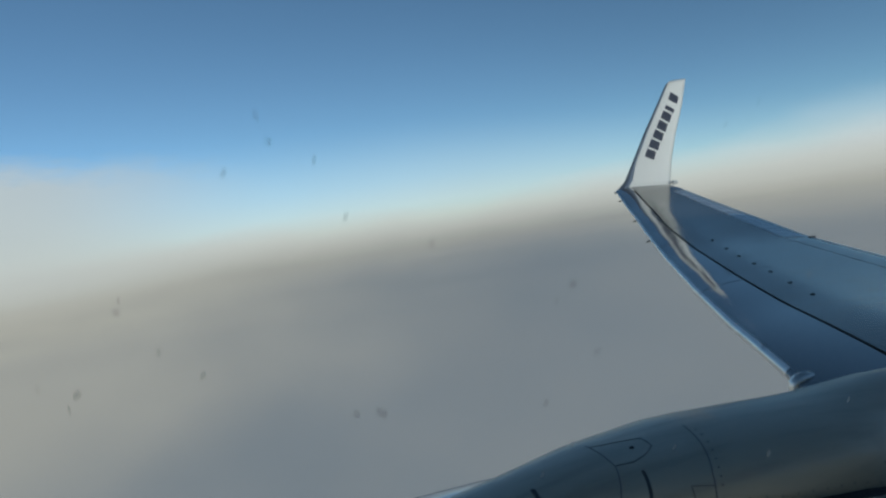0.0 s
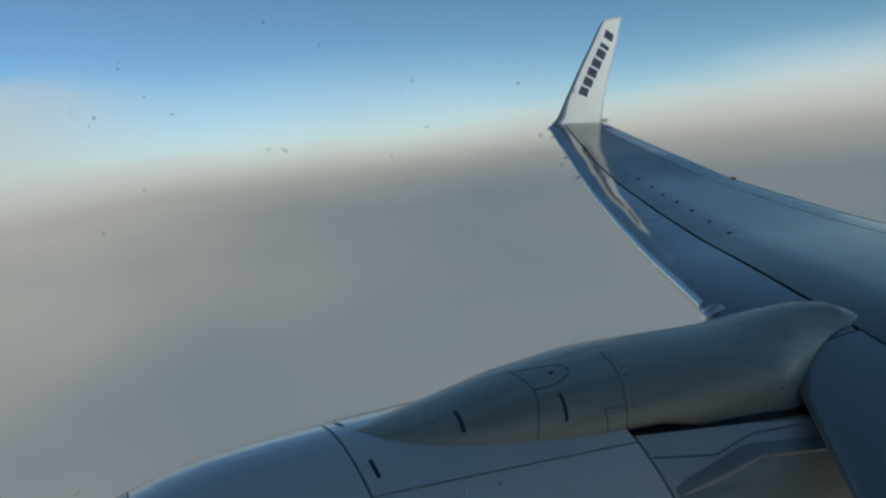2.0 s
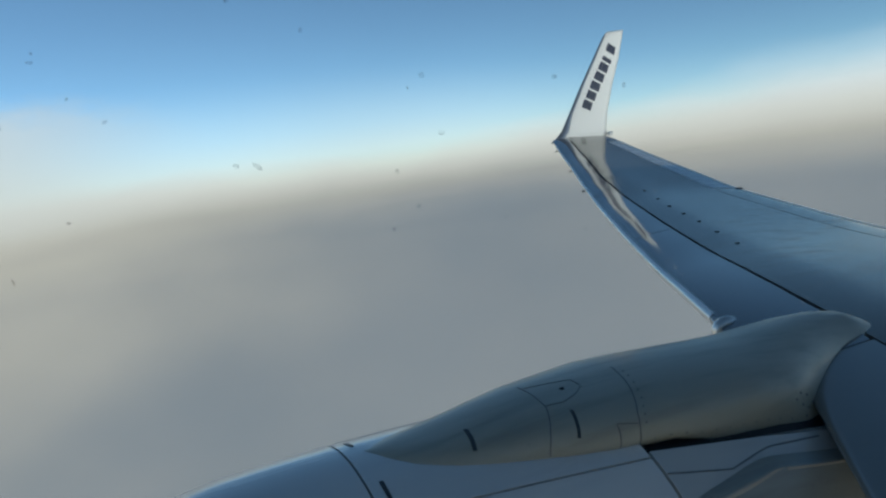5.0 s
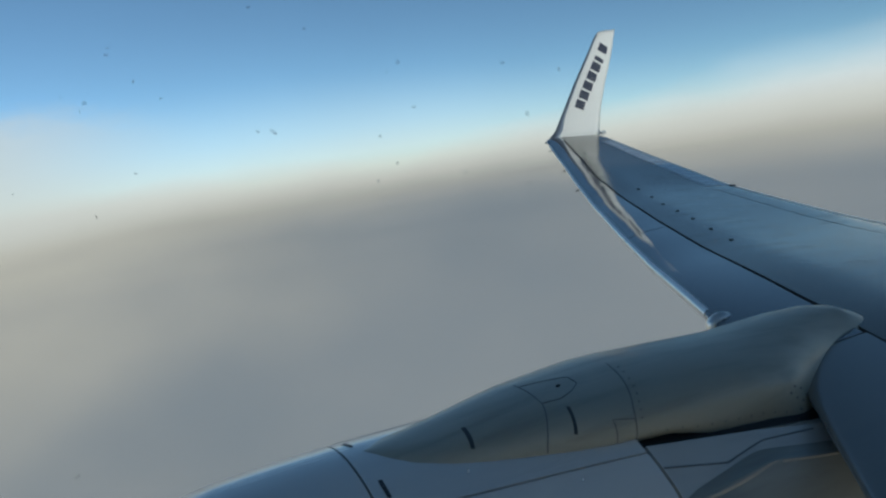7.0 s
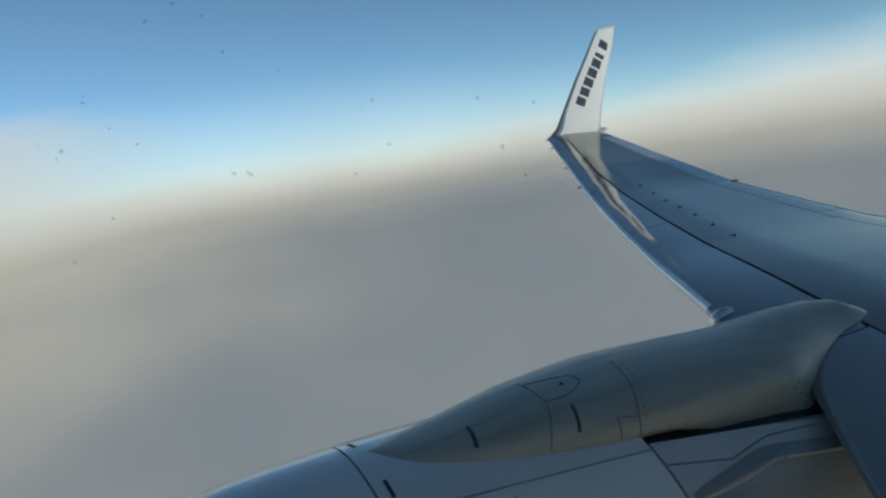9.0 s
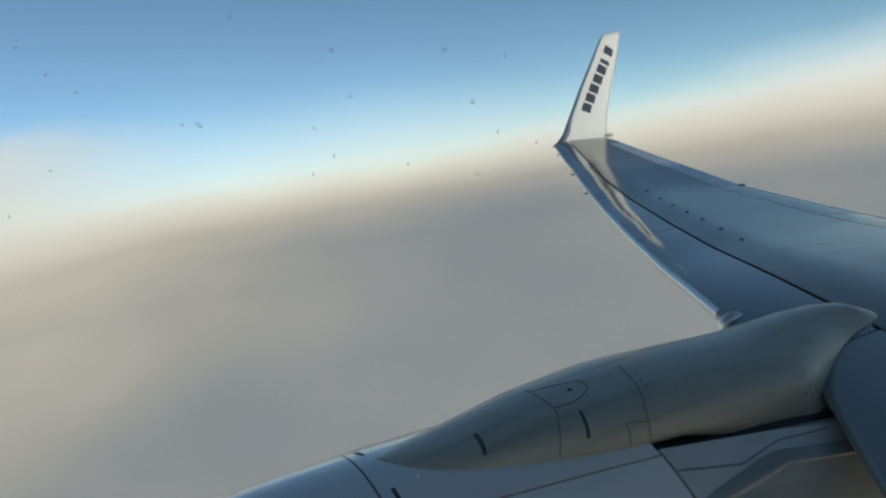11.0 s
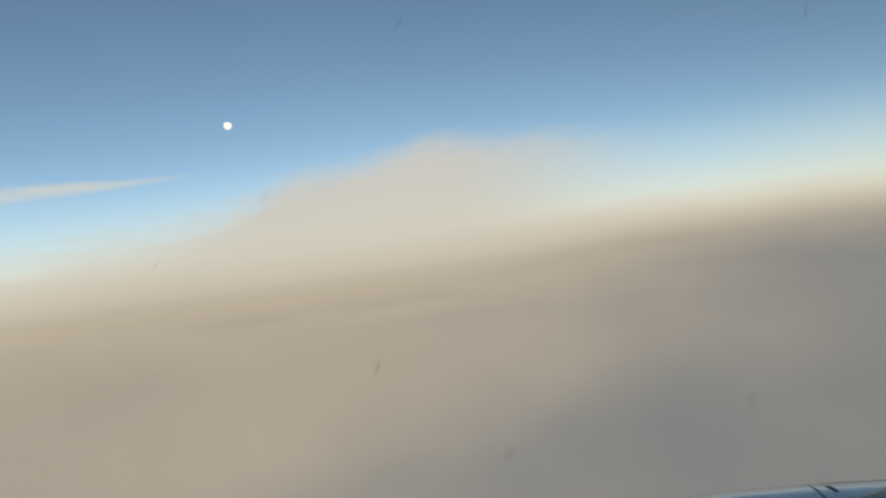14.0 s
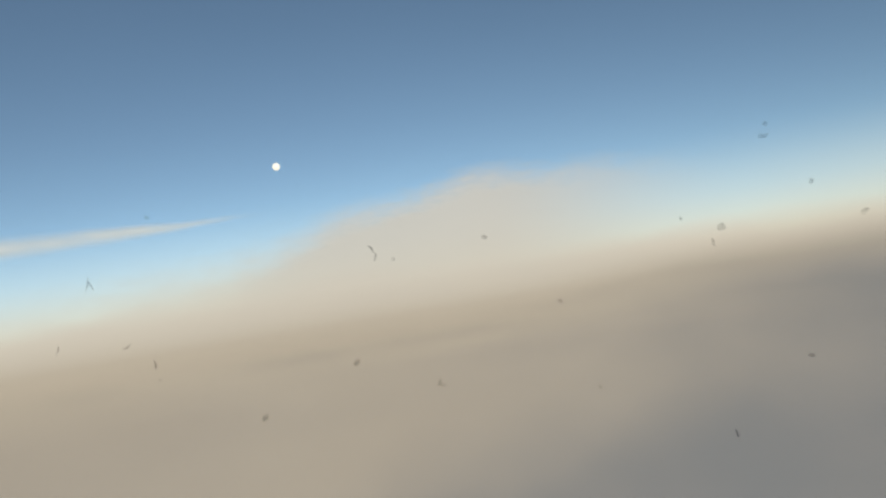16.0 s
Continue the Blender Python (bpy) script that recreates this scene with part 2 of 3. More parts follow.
def cowl_piece(name, x0, x1, d0, d1, material, label="", proud=0.0, thick=0.03, parent=None):
    first, last = (d if callable(d) else (lambda x, d=d: d) for d in (d0, d1))
    nx, nd = max(3, int((x1 - x0) / 0.06)), max(3, int((last(x0) - first(x0)) / 5))
    xs = [x0 + (x1 - x0) * i / nx for i in range(nx + 1)]
    ds = [j / nd for j in range(nd + 1)]
    rows = []
    full = last(x0) - first(x0) > 359
    if full:
        ds = ds[:-1]
        for x in xs:
            rows.append([cowl_point(x, 360 * d, proud) for d in ds])
        for x in reversed(xs):
            rows.append([cowl_point(x, 360 * d, proud - thick) for d in ds])
        rows.append(rows[0])
        bm = loft(rows, caps=False)
        bmesh.ops.remove_doubles(bm, verts=bm.verts, dist=1e-5)
    else:
        for d in ds:
            where = [(x, first(x) + (last(x) - first(x)) * d) for x in xs]
            rows.append([cowl_point(x, a, proud) for x, a in where] + [cowl_point(x, a, proud - thick) for x, a in reversed(where)])
        bm = loft(rows)
    return crisp(part(name, bm, material, parent or airplane, label), 50)


def hinge_line(x):
    return 25.8 + 5.8 * (x - 0.795) / 1.19


liner = cowl_piece("nacelle_liner", -0.3, 3.4, 0, 360, SEAL, "dark inner duct of the engine", proud=-0.035, thick=0.05)
cowl_piece("inlet_lip", -0.42, -0.078, 0, 360, EDGE, "dark polished inlet lip", thick=0.08)
cowl_piece("inlet_cowl", -0.07, 0.785, 0, 360, COWL, "blue-grey painted inlet cowl")
cowl_top = cowl_piece("cowl_top_panel", 0.795, 1.985, -27, hinge_line, COWL)
cowl_piece("fan_cowl", 0.795, 1.985, lambda x: hinge_line(x) + 0.6, 175, COWL, "blue-grey painted fan cowl door")
cowl_piece("fan_cowl", 0.795, 1.985, -175, -27.6, COWL, "blue-grey painted fan cowl door")
cowl_piece("thrust_reverser_cowl", 2.0, 3.7, lambda x: 30.2 + 6.5 * min(1.0, (x - 2.0)), 175, SLEEVE_TOP, "reverser sleeve, shade in its grey paint")
cowl_piece("thrust_reverser_cowl", 2.0, 3.7, -175, -28, SLEEVE_TOP, "reverser sleeve, shade in its grey paint")

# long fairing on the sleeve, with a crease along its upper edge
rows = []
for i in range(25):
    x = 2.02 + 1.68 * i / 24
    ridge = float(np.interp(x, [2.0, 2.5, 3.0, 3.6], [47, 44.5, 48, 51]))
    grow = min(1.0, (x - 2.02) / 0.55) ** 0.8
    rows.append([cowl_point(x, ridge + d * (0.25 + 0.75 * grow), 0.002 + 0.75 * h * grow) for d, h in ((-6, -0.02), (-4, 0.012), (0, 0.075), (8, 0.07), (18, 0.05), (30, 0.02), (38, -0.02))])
sleeve_fairing = crisp(part("sleeve_fairing", loft(rows), SLEEVE, airplane, "creased fairing on the reverser sleeve, shade in its grey"), 30)
# painted light: pale along the crease, a narrow wedge that ends in a point
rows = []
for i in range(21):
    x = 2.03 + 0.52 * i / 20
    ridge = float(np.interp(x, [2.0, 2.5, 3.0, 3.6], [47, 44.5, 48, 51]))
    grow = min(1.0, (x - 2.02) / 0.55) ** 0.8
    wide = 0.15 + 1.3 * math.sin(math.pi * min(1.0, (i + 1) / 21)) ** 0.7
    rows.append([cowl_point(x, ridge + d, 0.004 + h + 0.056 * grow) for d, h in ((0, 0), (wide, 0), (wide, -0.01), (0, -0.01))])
part("crease_light", loft(rows), CREASE, sleeve_fairing, "pale strip along the crease, painted as caught light")
# the painted light goes on along the crease as an even strip
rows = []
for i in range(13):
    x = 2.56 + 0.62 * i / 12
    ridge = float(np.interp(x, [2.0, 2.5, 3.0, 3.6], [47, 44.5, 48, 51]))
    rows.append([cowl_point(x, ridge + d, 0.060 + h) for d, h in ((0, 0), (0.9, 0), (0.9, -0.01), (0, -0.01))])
part("crease_light", loft(rows), CREASE, sleeve_fairing, "pale strip along the crease, painted as caught light")

# ---- pylon ----
P_X = [0.88, 0.92, 1.0, 1.15, 1.3, 1.52, 1.69, 1.87, 2.18, 2.35, 2.53, 2.72, 2.91, 3.11, 3.32, 3.6, 3.85, 4.03, 4.17, 4.4]
P_TOP = [-1.243, -1.240, -1.236, -1.229, -1.214, -1.192, -1.180, -1.178, -1.176, -1.182, -1.194, -1.208, -1.22, -1.232, -1.236, -1.248, -1.272, -1.304, -1.365, -1.50]
P_IN = [4.81, 4.69, 4.595, 4.515, 4.465, 4.41, 4.37, 4.34, 4.32, 4.32, 4.33, 4.347, 4.375, 4.43, 4.535, 4.665, 4.755, 4.79, 4.82, 4.95]
P_OUT = [4.84, 4.90, 4.975, 5.04, 5.09, 5.155, 5.21, 5.25, 5.32, 5.34, 5.33, 5.33, 5.33, 5.34, 5.35, 5.36, 5.36, 5.33, 5.28, 5.08]
P_W = [(b - a) / 2 for a, b in zip(P_IN, P_OUT)]
P_MID = [(b + a) / 2 for a, b in zip(P_IN, P_OUT)]
P_LOW = [-1.30, -1.31, -1.32, -1.345, -1.37, -1.38, -1.385, -1.39, -1.412, -1.460, -1.505, -1.548, -1.590, -1.645, -1.72, -1.87, -1.9, -1.9, -1.9, -1.9]


def pylon_point(x, deg, proud=0.0):
    """deg from straight up, positive towards the cabin; past 90 the flank tucks in and goes down."""
    w, top, low, mid_y = (float(np.interp(x, P_X, v)) for v in (P_W, P_TOP, P_LOW, P_MID))
    a = radians(min(abs(deg), 90))
    mid = top - min(0.20 + 0.26 * min(1.0, max(0.0, (x - 2.75) / 0.95)), (top - low) * 0.75)
    y = (w + proud) * abs(math.sin(a)) ** 0.85
    z = mid + (top - mid + proud) * abs(math.cos(a)) ** 0.85
    if abs(deg) > 90:
        f = (abs(deg) - 90) / 30
        z = mid + (low - mid) * f
        y -= 0.05 * f * f * w
        if deg > 0 and x > 2.75:
            skirt = mid_y - 4.37 - 0.06 * max(0.0, x - 3.0)
            y = max(y, y + (skirt - y) * min(1.0, (x - 2.75) / 0.25) * f ** 0.6)
    return Vector((x, mid_y - math.copysign(y, deg), z))


xs = sorted(set([round(0.88 + 0.05 * i, 3) for i in range(70)] + [0.89, 0.9, 0.91, 4.4]))
degs = [-120, -105, -90, -80, -70, -60, -50, -40, -30, -20, -10, 0, 10, 20, 30, 40, 50, 60, 70, 80, 90, 105, 120]
pylon = crisp(part("pylon", loft([[pylon_point(x, d) for d in degs] for x in xs if x <= 4.4]), PYLON, airplane,
             "dark grey engine pylon fairing"), 60)

# block added behind the pylon gap, its shade painted near-black
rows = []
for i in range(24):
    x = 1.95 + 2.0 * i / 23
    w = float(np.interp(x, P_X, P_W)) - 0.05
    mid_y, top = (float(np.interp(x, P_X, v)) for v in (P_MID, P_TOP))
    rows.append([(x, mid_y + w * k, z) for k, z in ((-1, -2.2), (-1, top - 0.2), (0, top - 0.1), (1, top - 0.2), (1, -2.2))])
part("pylon_shade_block", loft(rows), SEAL, airplane, "inner block painted dark for shade in the pylon gap", smooth=False)

# ---- seams, slots and fasteners on the engine ----
def ribbon(name, at, path, width, material, parent, label="", lift=0.002, steps=6):
    """A narrow strip over a surface; at(a, b, proud) gives the surface, path its corners."""
    dense = []
    for (a0, b0), (a1, b1) in zip(path, path[1:]):
        dense += [(a0 + (a1 - a0) * k / steps, b0 + (b1 - b0) * k / steps) for k in range(steps)]
    dense.append(path[-1])
    pts = [at(a, b, lift) for a, b in dense]
    outs = [(at(a, b, 0.02) - at(a, b, 0.0)).normalized() for a, b in dense]
    rows = []
    for i, (p, o) in enumerate(zip(pts, outs)):
        way = (pts[min(i + 1, len(pts) - 1)] - pts[max(i - 1, 0)]).normalized()
        side = way.cross(o).normalized() * width / 2
        rows.append([p + side, p - side, p - side - o * 0.006, p + side - o * 0.006])
    return part(name, loft(rows), material, parent, label, smooth=False)


def disc(name, centre, out, radius, height, material, parent, label=""):
    """A low round fastener or plug standing on a surface."""
    bm = bmesh.new()
    turn = out.to_track_quat("Z", "Y").to_matrix().to_4x4()
    bmesh.ops.create_cone(bm, cap_ends=True, segments=14, radius1=radius, radius2=radius * 0.8, depth=height,
                          matrix=Matrix.Translation(centre) @ turn)
    return part(name, bm, material, parent, label, smooth=False)


SEAM = paint("seam_sealant", (0.19, 0.19, 0.18), 0.5, dirt=0.2)
seam_a = [(1.714, -14), (1.705, 0), (1.688, 13), (1.678, 25), (1.643, 40), (1.60, 60), (1.572, 80), (1.565, 92)]
seam_b = [(2.20, 0), (2.172, 7), (2.133, 20), (2.067, 42), (2.016, 61), (1.992, 79), (1.987, 90), (1.985, 118)]
ribbon("panel_seam", pylon_point, seam_a, 0.005, SEAM, pylon, "thin dark panel seam")
ribbon("panel_seam", pylon_point, [(1.684, 24), (1.768, 25), (1.855, 19), (1.93, 11), (1.95, 0)], 0.005, SEAM, pylon)
ribbon("panel_seam", pylon_point, [(1.95, 0), (1.84, -4), (1.71, -8)], 0.004, SEAM, pylon)
ribbon("panel_seam", pylon_point, seam_b, 0.005, SEAM, pylon)
ribbon("panel_seam", pylon_point, [(1.885, 112), (1.887, 90), (1.891, 69), (1.995, 75)], 0.005, SEAM, pylon)
ribbon("vent_slot", pylon_point, [(1.306, 17), (1.292, 37), (1.274, 58)], 0.020, GAP, pylon, "dark narrow vent slot")
ribbon("vent_slot", pylon_point, [(1.757, 38), (1.728, 58), (1.704, 76)], 0.015, GAP, pylon, "dark narrow vent slot")
ribbon("vent_slot", cowl_point, [(0.855, 15.5), (0.853, 21.6)], 0.018, GAP, cowl_top, "dark narrow vent slot")
ribbon("vent_slot", cowl_point, [(0.849, -10.4), (0.856, -5.0)], 0.018, GAP, cowl_top, "dark narrow vent slot")
disc("access_plug", pylon_point(1.846, 7, 0.002), Vector((0, -0.1, 1)), 0.012, 0.006, SEAL, pylon, "small dark plug")
for k, d in enumerate((8, 16, 26, 36, 46, 56, 66, 76)):
    x = float(np.interp(d, [b for a, b in seam_b], [a for a, b in seam_b])) + 0.035
    p = pylon_point(x, d, 0.001)
    disc("rivet", p, pylon_point(x, d, 0.02) - p, 0.005, 0.003, SEAM, pylon)
for k in range(11):
    p = pylon_point(2.06 + 0.085 * k, 104, 0.001)
    disc("rivet", p, Vector((0, -1, 0.1)), 0.005, 0.003, SEAM, pylon)
for x, d in ((3.02, 78), (3.07, 80), (3.02, 88), (3.07, 90), (3.02, 100), (2.97, 84), (3.12, 86)):
    disc("rivet", pylon_point(x, d, 0.001), Vector((0, -1, 0.2)), 0.007, 0.004, SEAM, pylon)
ribbon("panel_seam", cowl_point, [(2.005, 37), (2.33, 40.5), (2.50, 38.5), (2.60, 37.5), (2.95, 38)], 0.007, SEAM, airplane, "thin dark sleeve seam")
for x, d in ((1.298, 31.9), (1.294, 37.5), (1.294, 39.1)):
    p = cowl_point(x, d, 0.001)
    disc("latch_screw", p, cowl_point(x, d, 0.02) - p, 0.006, 0.004, SEAM, airplane)
# low chine along the far shoulder of the nacelle
ribbon("nacelle_chine", lambda a, b, proud: cowl_point(a, b, proud), [(0.84, -19), (1.1, -20), (1.32, -20)], 0.020, EDGE, airplane, "thin chine on the nacelle shoulder", lift=0.001)

# ---- small things on the wing ----
for y, c in ((7.67, 0.288), (8.30, 0.298), (8.96, 0.312), (9.51, 0.312), (10.07, 0.311), (10.68, 0.324), (11.4, 0.33)):
    disc("access_plug", wing(c, y, 0.003), Vector((0, 0, 1)), 0.028, 0.008, GAP, wing_skin, "round dark plug on the wing skin")
for y in (16.2, 14.15, 12.45):
    p = wing(0.0, y)
    rows = [[p + Vector((dx, dy, dz - h)) for dy, dz in ((-0.012, 0), (0.012, 0), (0.012, -0.02), (-0.012, -0.02))] for dx, h in ((-0.06, 0.02), (0.05, 0.0), (0.12, 0.0))]
    part("leading_edge_tab", loft(rows), SEAL, airplane, "tiny dark tab under the leading edge", smooth=False)
# curled metal end of the inboard slat
base = wing(0.0, 5.74) + Vector((-0.035, 0, -0.03))
rows = []
for i in range(15):
    a = radians(-60 + 250 * i / 14)
    mid = base + Vector((0.075 - 0.065 * math.cos(a), -0.03 - 0.05 * i / 14, 0.012 + 0.045 * math.sin(a)))
    r = 0.030 + 0.020 * math.sin(math.pi * i / 14)
    ring = []
    for k in range(10):
        b = 2 * math.pi * k / 10
        ring.append(mid + Vector((-math.cos(a) * r * math.cos(b), 1.1 * r * math.sin(b), math.sin(a) * r * math.cos(b))))
    rows.append(ring)
part("slat_end", loft(rows), BRIGHT, airplane, "curled bright metal end of the slat")
for name, label, y0, y1 in (("flap_edge", "bright thin flap edge", 5.6, 11.33), ("aileron_edge", "bright thin aileron edge", 11.43, 16.2)):
    wing_piece(name, y0, y1, 0.972, 1.0, BRIGHT, label, lift=0.004, depth=0.008, steps=3)
hinge = bmesh.new()
bmesh.ops.create_uvsphere(hinge, u_segments=14, v_segments=8, radius=1.0)
spot = wing(0.99, 11.38)
for v in hinge.verts:
    v.co = spot + Vector((v.co.x * 0.10, v.co.y * 0.025, v.co.z * 0.02))
part("hinge_fairing", hinge, SEAL, airplane, "small dark hinge fairing at the trailing edge")

# ---- fuselage shell with the cabin window ----
FY, FZ, FR = -0.132, -0.6, 1.88
HOLE_W, HOLE_H = 0.27, 0.31


def hull(x, deg, inset=0.0):
    """deg: up from the horizontal on the window's side."""
    r = FR
    if x < -8:
        r *= math.sqrt(max(0.0, 1 - ((x + 8) / 5.5) ** 2))
    if x > 14:
        r *= max(0.02, 1 - ((x - 14) / 12.0) ** 1.6)
    r = max(r - inset, 0.01)
    return Vector((x, FY + r * math.cos(radians(deg)), FZ + r * math.sin(radians(deg))))


MID = math.degrees(math.asin(0.6 / FR))
SPAN_DEG = 15.0


def shell(inset):
    bm = bmesh.new()
    lengths = [-13.45, -13.2, -12.5, -11.5, -10, -8, -5, -2, -0.45, 0.45, 2, 5, 8, 11, 14, 16, 18, 20, 22, 24, 26]
    ring = [MID - SPAN_DEG + 2 * SPAN_DEG * k / 6 for k in range(7)]
    ring += [MID + SPAN_DEG + (360 - 2 * SPAN_DEG) * k / 40 for k in range(1, 40)]
    grid = [[bm.verts.new(hull(x, d, inset)) for d in ring] for x in lengths]
    n = len(ring)
    for i in range(len(lengths) - 1):
        for j in range(n):
            if lengths[i] == -0.45 and j < 6:
                continue
            k = (j + 1) % n
            bm.faces.new((grid[i][j], grid[i][k], grid[i + 1][k], grid[i + 1][j]))
    bm.faces.new(grid[0])
    bm.faces.new(grid[-1])
    # patch between the left-out cells and the rounded opening
    outer = [grid[8][j] for j in range(7)] + [grid[9][j] for j in range(6, -1, -1)]
    rim = []
    for t in range(48):
        a = 2 * math.pi * t / 48
        cx = math.copysign(abs(math.cos(a)) ** 0.6, math.cos(a)) * HOLE_W
        cz = math.copysign(abs(math.sin(a)) ** 0.6, math.sin(a)) * HOLE_H
        rim.append(bm.verts.new(hull(cx, MID + math.degrees(cz / FR), inset)))
    edges = []
    for loop in (outer, rim):
        for a, b in zip(loop, loop[1:] + loop[:1]):
            edges.append(bm.edges.get((a, b)) or bm.edges.new((a, b)))
    bmesh.ops.triangle_fill(bm, use_beauty=True, use_dissolve=False, edges=edges)
    return bm


fuselage = crisp(part("fuselage", shell(0.0), WHITE, airplane, "white painted fuselage skin"), 30)
part("cabin_lining", shell(0.05), TRIM, fuselage, "plain pale cabin lining")
rows = []
for t in range(48):
    a = 2 * math.pi * t / 48
    row = []
    for grow, depth in ((0.0, -0.004), (0.02, -0.006), (0.02, 0.052), (0.0, 0.056)):
        cx = math.copysign(abs(math.cos(a)) ** 0.6, math.cos(a)) * (HOLE_W + grow)
        cz = math.copysign(abs(math.sin(a)) ** 0.6, math.sin(a)) * (HOLE_H + grow)
        row.append(hull(cx, MID + math.degrees(cz / FR), depth))
    rows.append(row)
rows.append(rows[0])
part("window_frame", loft(rows, caps=False), TRIM, fuselage, "rounded window surround")

# ---- clouds ----
FAR = 4850.0
DECK = -85.0


def deck_material():
    n = Nodes("cloud_deck")
    pos = n.coords()
    sep = n.add("ShaderNodeSeparateXYZ")
    n.link(pos, sep.inputs[0])
    x, y = sep.outputs[0], sep.outputs[1]
    r = n.math("SQRT", n.math("ADD", n.math("MULTIPLY", x, x), n.math("MULTIPLY", y, y)))
    side = n.math("DIVIDE", x, n.math("ADD", r, 1.0))
    big = n.noise(pos, 0.0022, 2, 0.45)
    fine = n.noise(pos, 0.008, 1, 0.4)
    tone = n.math("ADD", n.math("MULTIPLY", big, 0.93), n.math("MULTIPLY", fine, 0.07))
    cool = n.ramp(tone, (0.3, (0.72, 0.71, 0.70)), (0.7, (0.86, 0.84, 0.82)))
    n.link(cool, n.shader.inputs["Base Color"])
    n.shader.inputs["Roughness"].default_value = 1.0
    n.shader.inputs["Specular IOR Level"].default_value = 0.0
    # a thin veil, which thins out towards the horizon, earlier ahead of the wing
    drop = n.math("MULTIPLY", n.math("DIVIDE", -DECK, n.math("ADD", r, 1.0)), 57.3)
    low = n.smooth(side, -0.35, 0.45, 2.0, 0.4)
    wob = n.math("MULTIPLY", n.math("SUBTRACT", big, 0.5), 1.0)
    rise = n.math("SUBTRACT", n.math("ADD", drop, wob), low)
    n.link(n.math("MULTIPLY", n.smooth(rise, 0.0, 5.0), n.smooth(tone, 0.3, 0.7, 0.16, 0.24)), n.shader.inputs["Alpha"])
    return n.mat


bm = bmesh.new()
rings = [0.5, 40, 120, 250, 450, 700, 1000, 1400, 1900, 2500, 3200, 4000, 4780]
rows = [[(r * math.cos(2 * math.pi * k / 96), r * math.sin(2 * math.pi * k / 96), DECK) for k in range(96)] for r in rings]
deck = part("cloud_deck", loft(rows, caps=False), deck_material(), None)
tagged(deck, "soft grey cloud layer reaching the hazy horizon", "cloud layer", kind="structure")


def far_sheet(name, rings, turns, material, radius):
    """A sheet far off round the place; its UVs hold degrees of turn and of height."""
    bm = bmesh.new()
    uvs = bm.loops.layers.uv.new("turn_height")
    grid = []
    for turn in turns:
        a = radians(turn)
        grid.append([bm.verts.new((-radius * math.sin(a) * math.cos(radians(e)), radius * math.cos(a) * math.cos(radians(e)),
                                   radius * math.sin(radians(e)))) for e in rings])
    for k in range(len(turns) - 1):
        for j in range(len(rings) - 1):
            f = bm.faces.new((grid[k][j], grid[k + 1][j], grid[k + 1][j + 1], grid[k][j + 1]))
            for loop, (kk, jj) in zip(f.loops, ((k, j), (k + 1, j), (k + 1, j + 1), (k, j + 1))):
                loop[uvs].uv = (turns[kk] / 360 + 0.5, rings[jj] / 180 + 0.5)
    return part(name, bm, material, None)


def far_nodes(name):
    """Nodes with the turn and the height in degrees, and a wavy noise over them."""
    n = Nodes(name)
    uv = n.add("ShaderNodeUVMap")
    sep = n.add("ShaderNodeSeparateXYZ")
    n.link(uv.outputs[0], sep.inputs[0])
    u = n.math("MULTIPLY", n.math("SUBTRACT", sep.outputs[0], 0.5), 360.0)
    v = n.math("MULTIPLY", n.math("SUBTRACT", sep.outputs[1], 0.5), 180.0)
    flat = n.add("ShaderNodeCombineXYZ")
    n.link(n.math("MULTIPLY", u, 0.35), flat.inputs[0])
    n.link(v, flat.inputs[1])
    return n, u, v, flat.outputs[0]


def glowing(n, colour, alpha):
    # far haze and cloud glow; sunlight on them is put into the colour
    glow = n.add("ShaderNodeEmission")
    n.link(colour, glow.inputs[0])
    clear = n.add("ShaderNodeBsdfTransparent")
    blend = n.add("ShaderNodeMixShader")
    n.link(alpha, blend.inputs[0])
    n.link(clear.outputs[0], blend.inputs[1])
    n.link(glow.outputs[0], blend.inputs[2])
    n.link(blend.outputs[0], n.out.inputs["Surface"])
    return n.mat


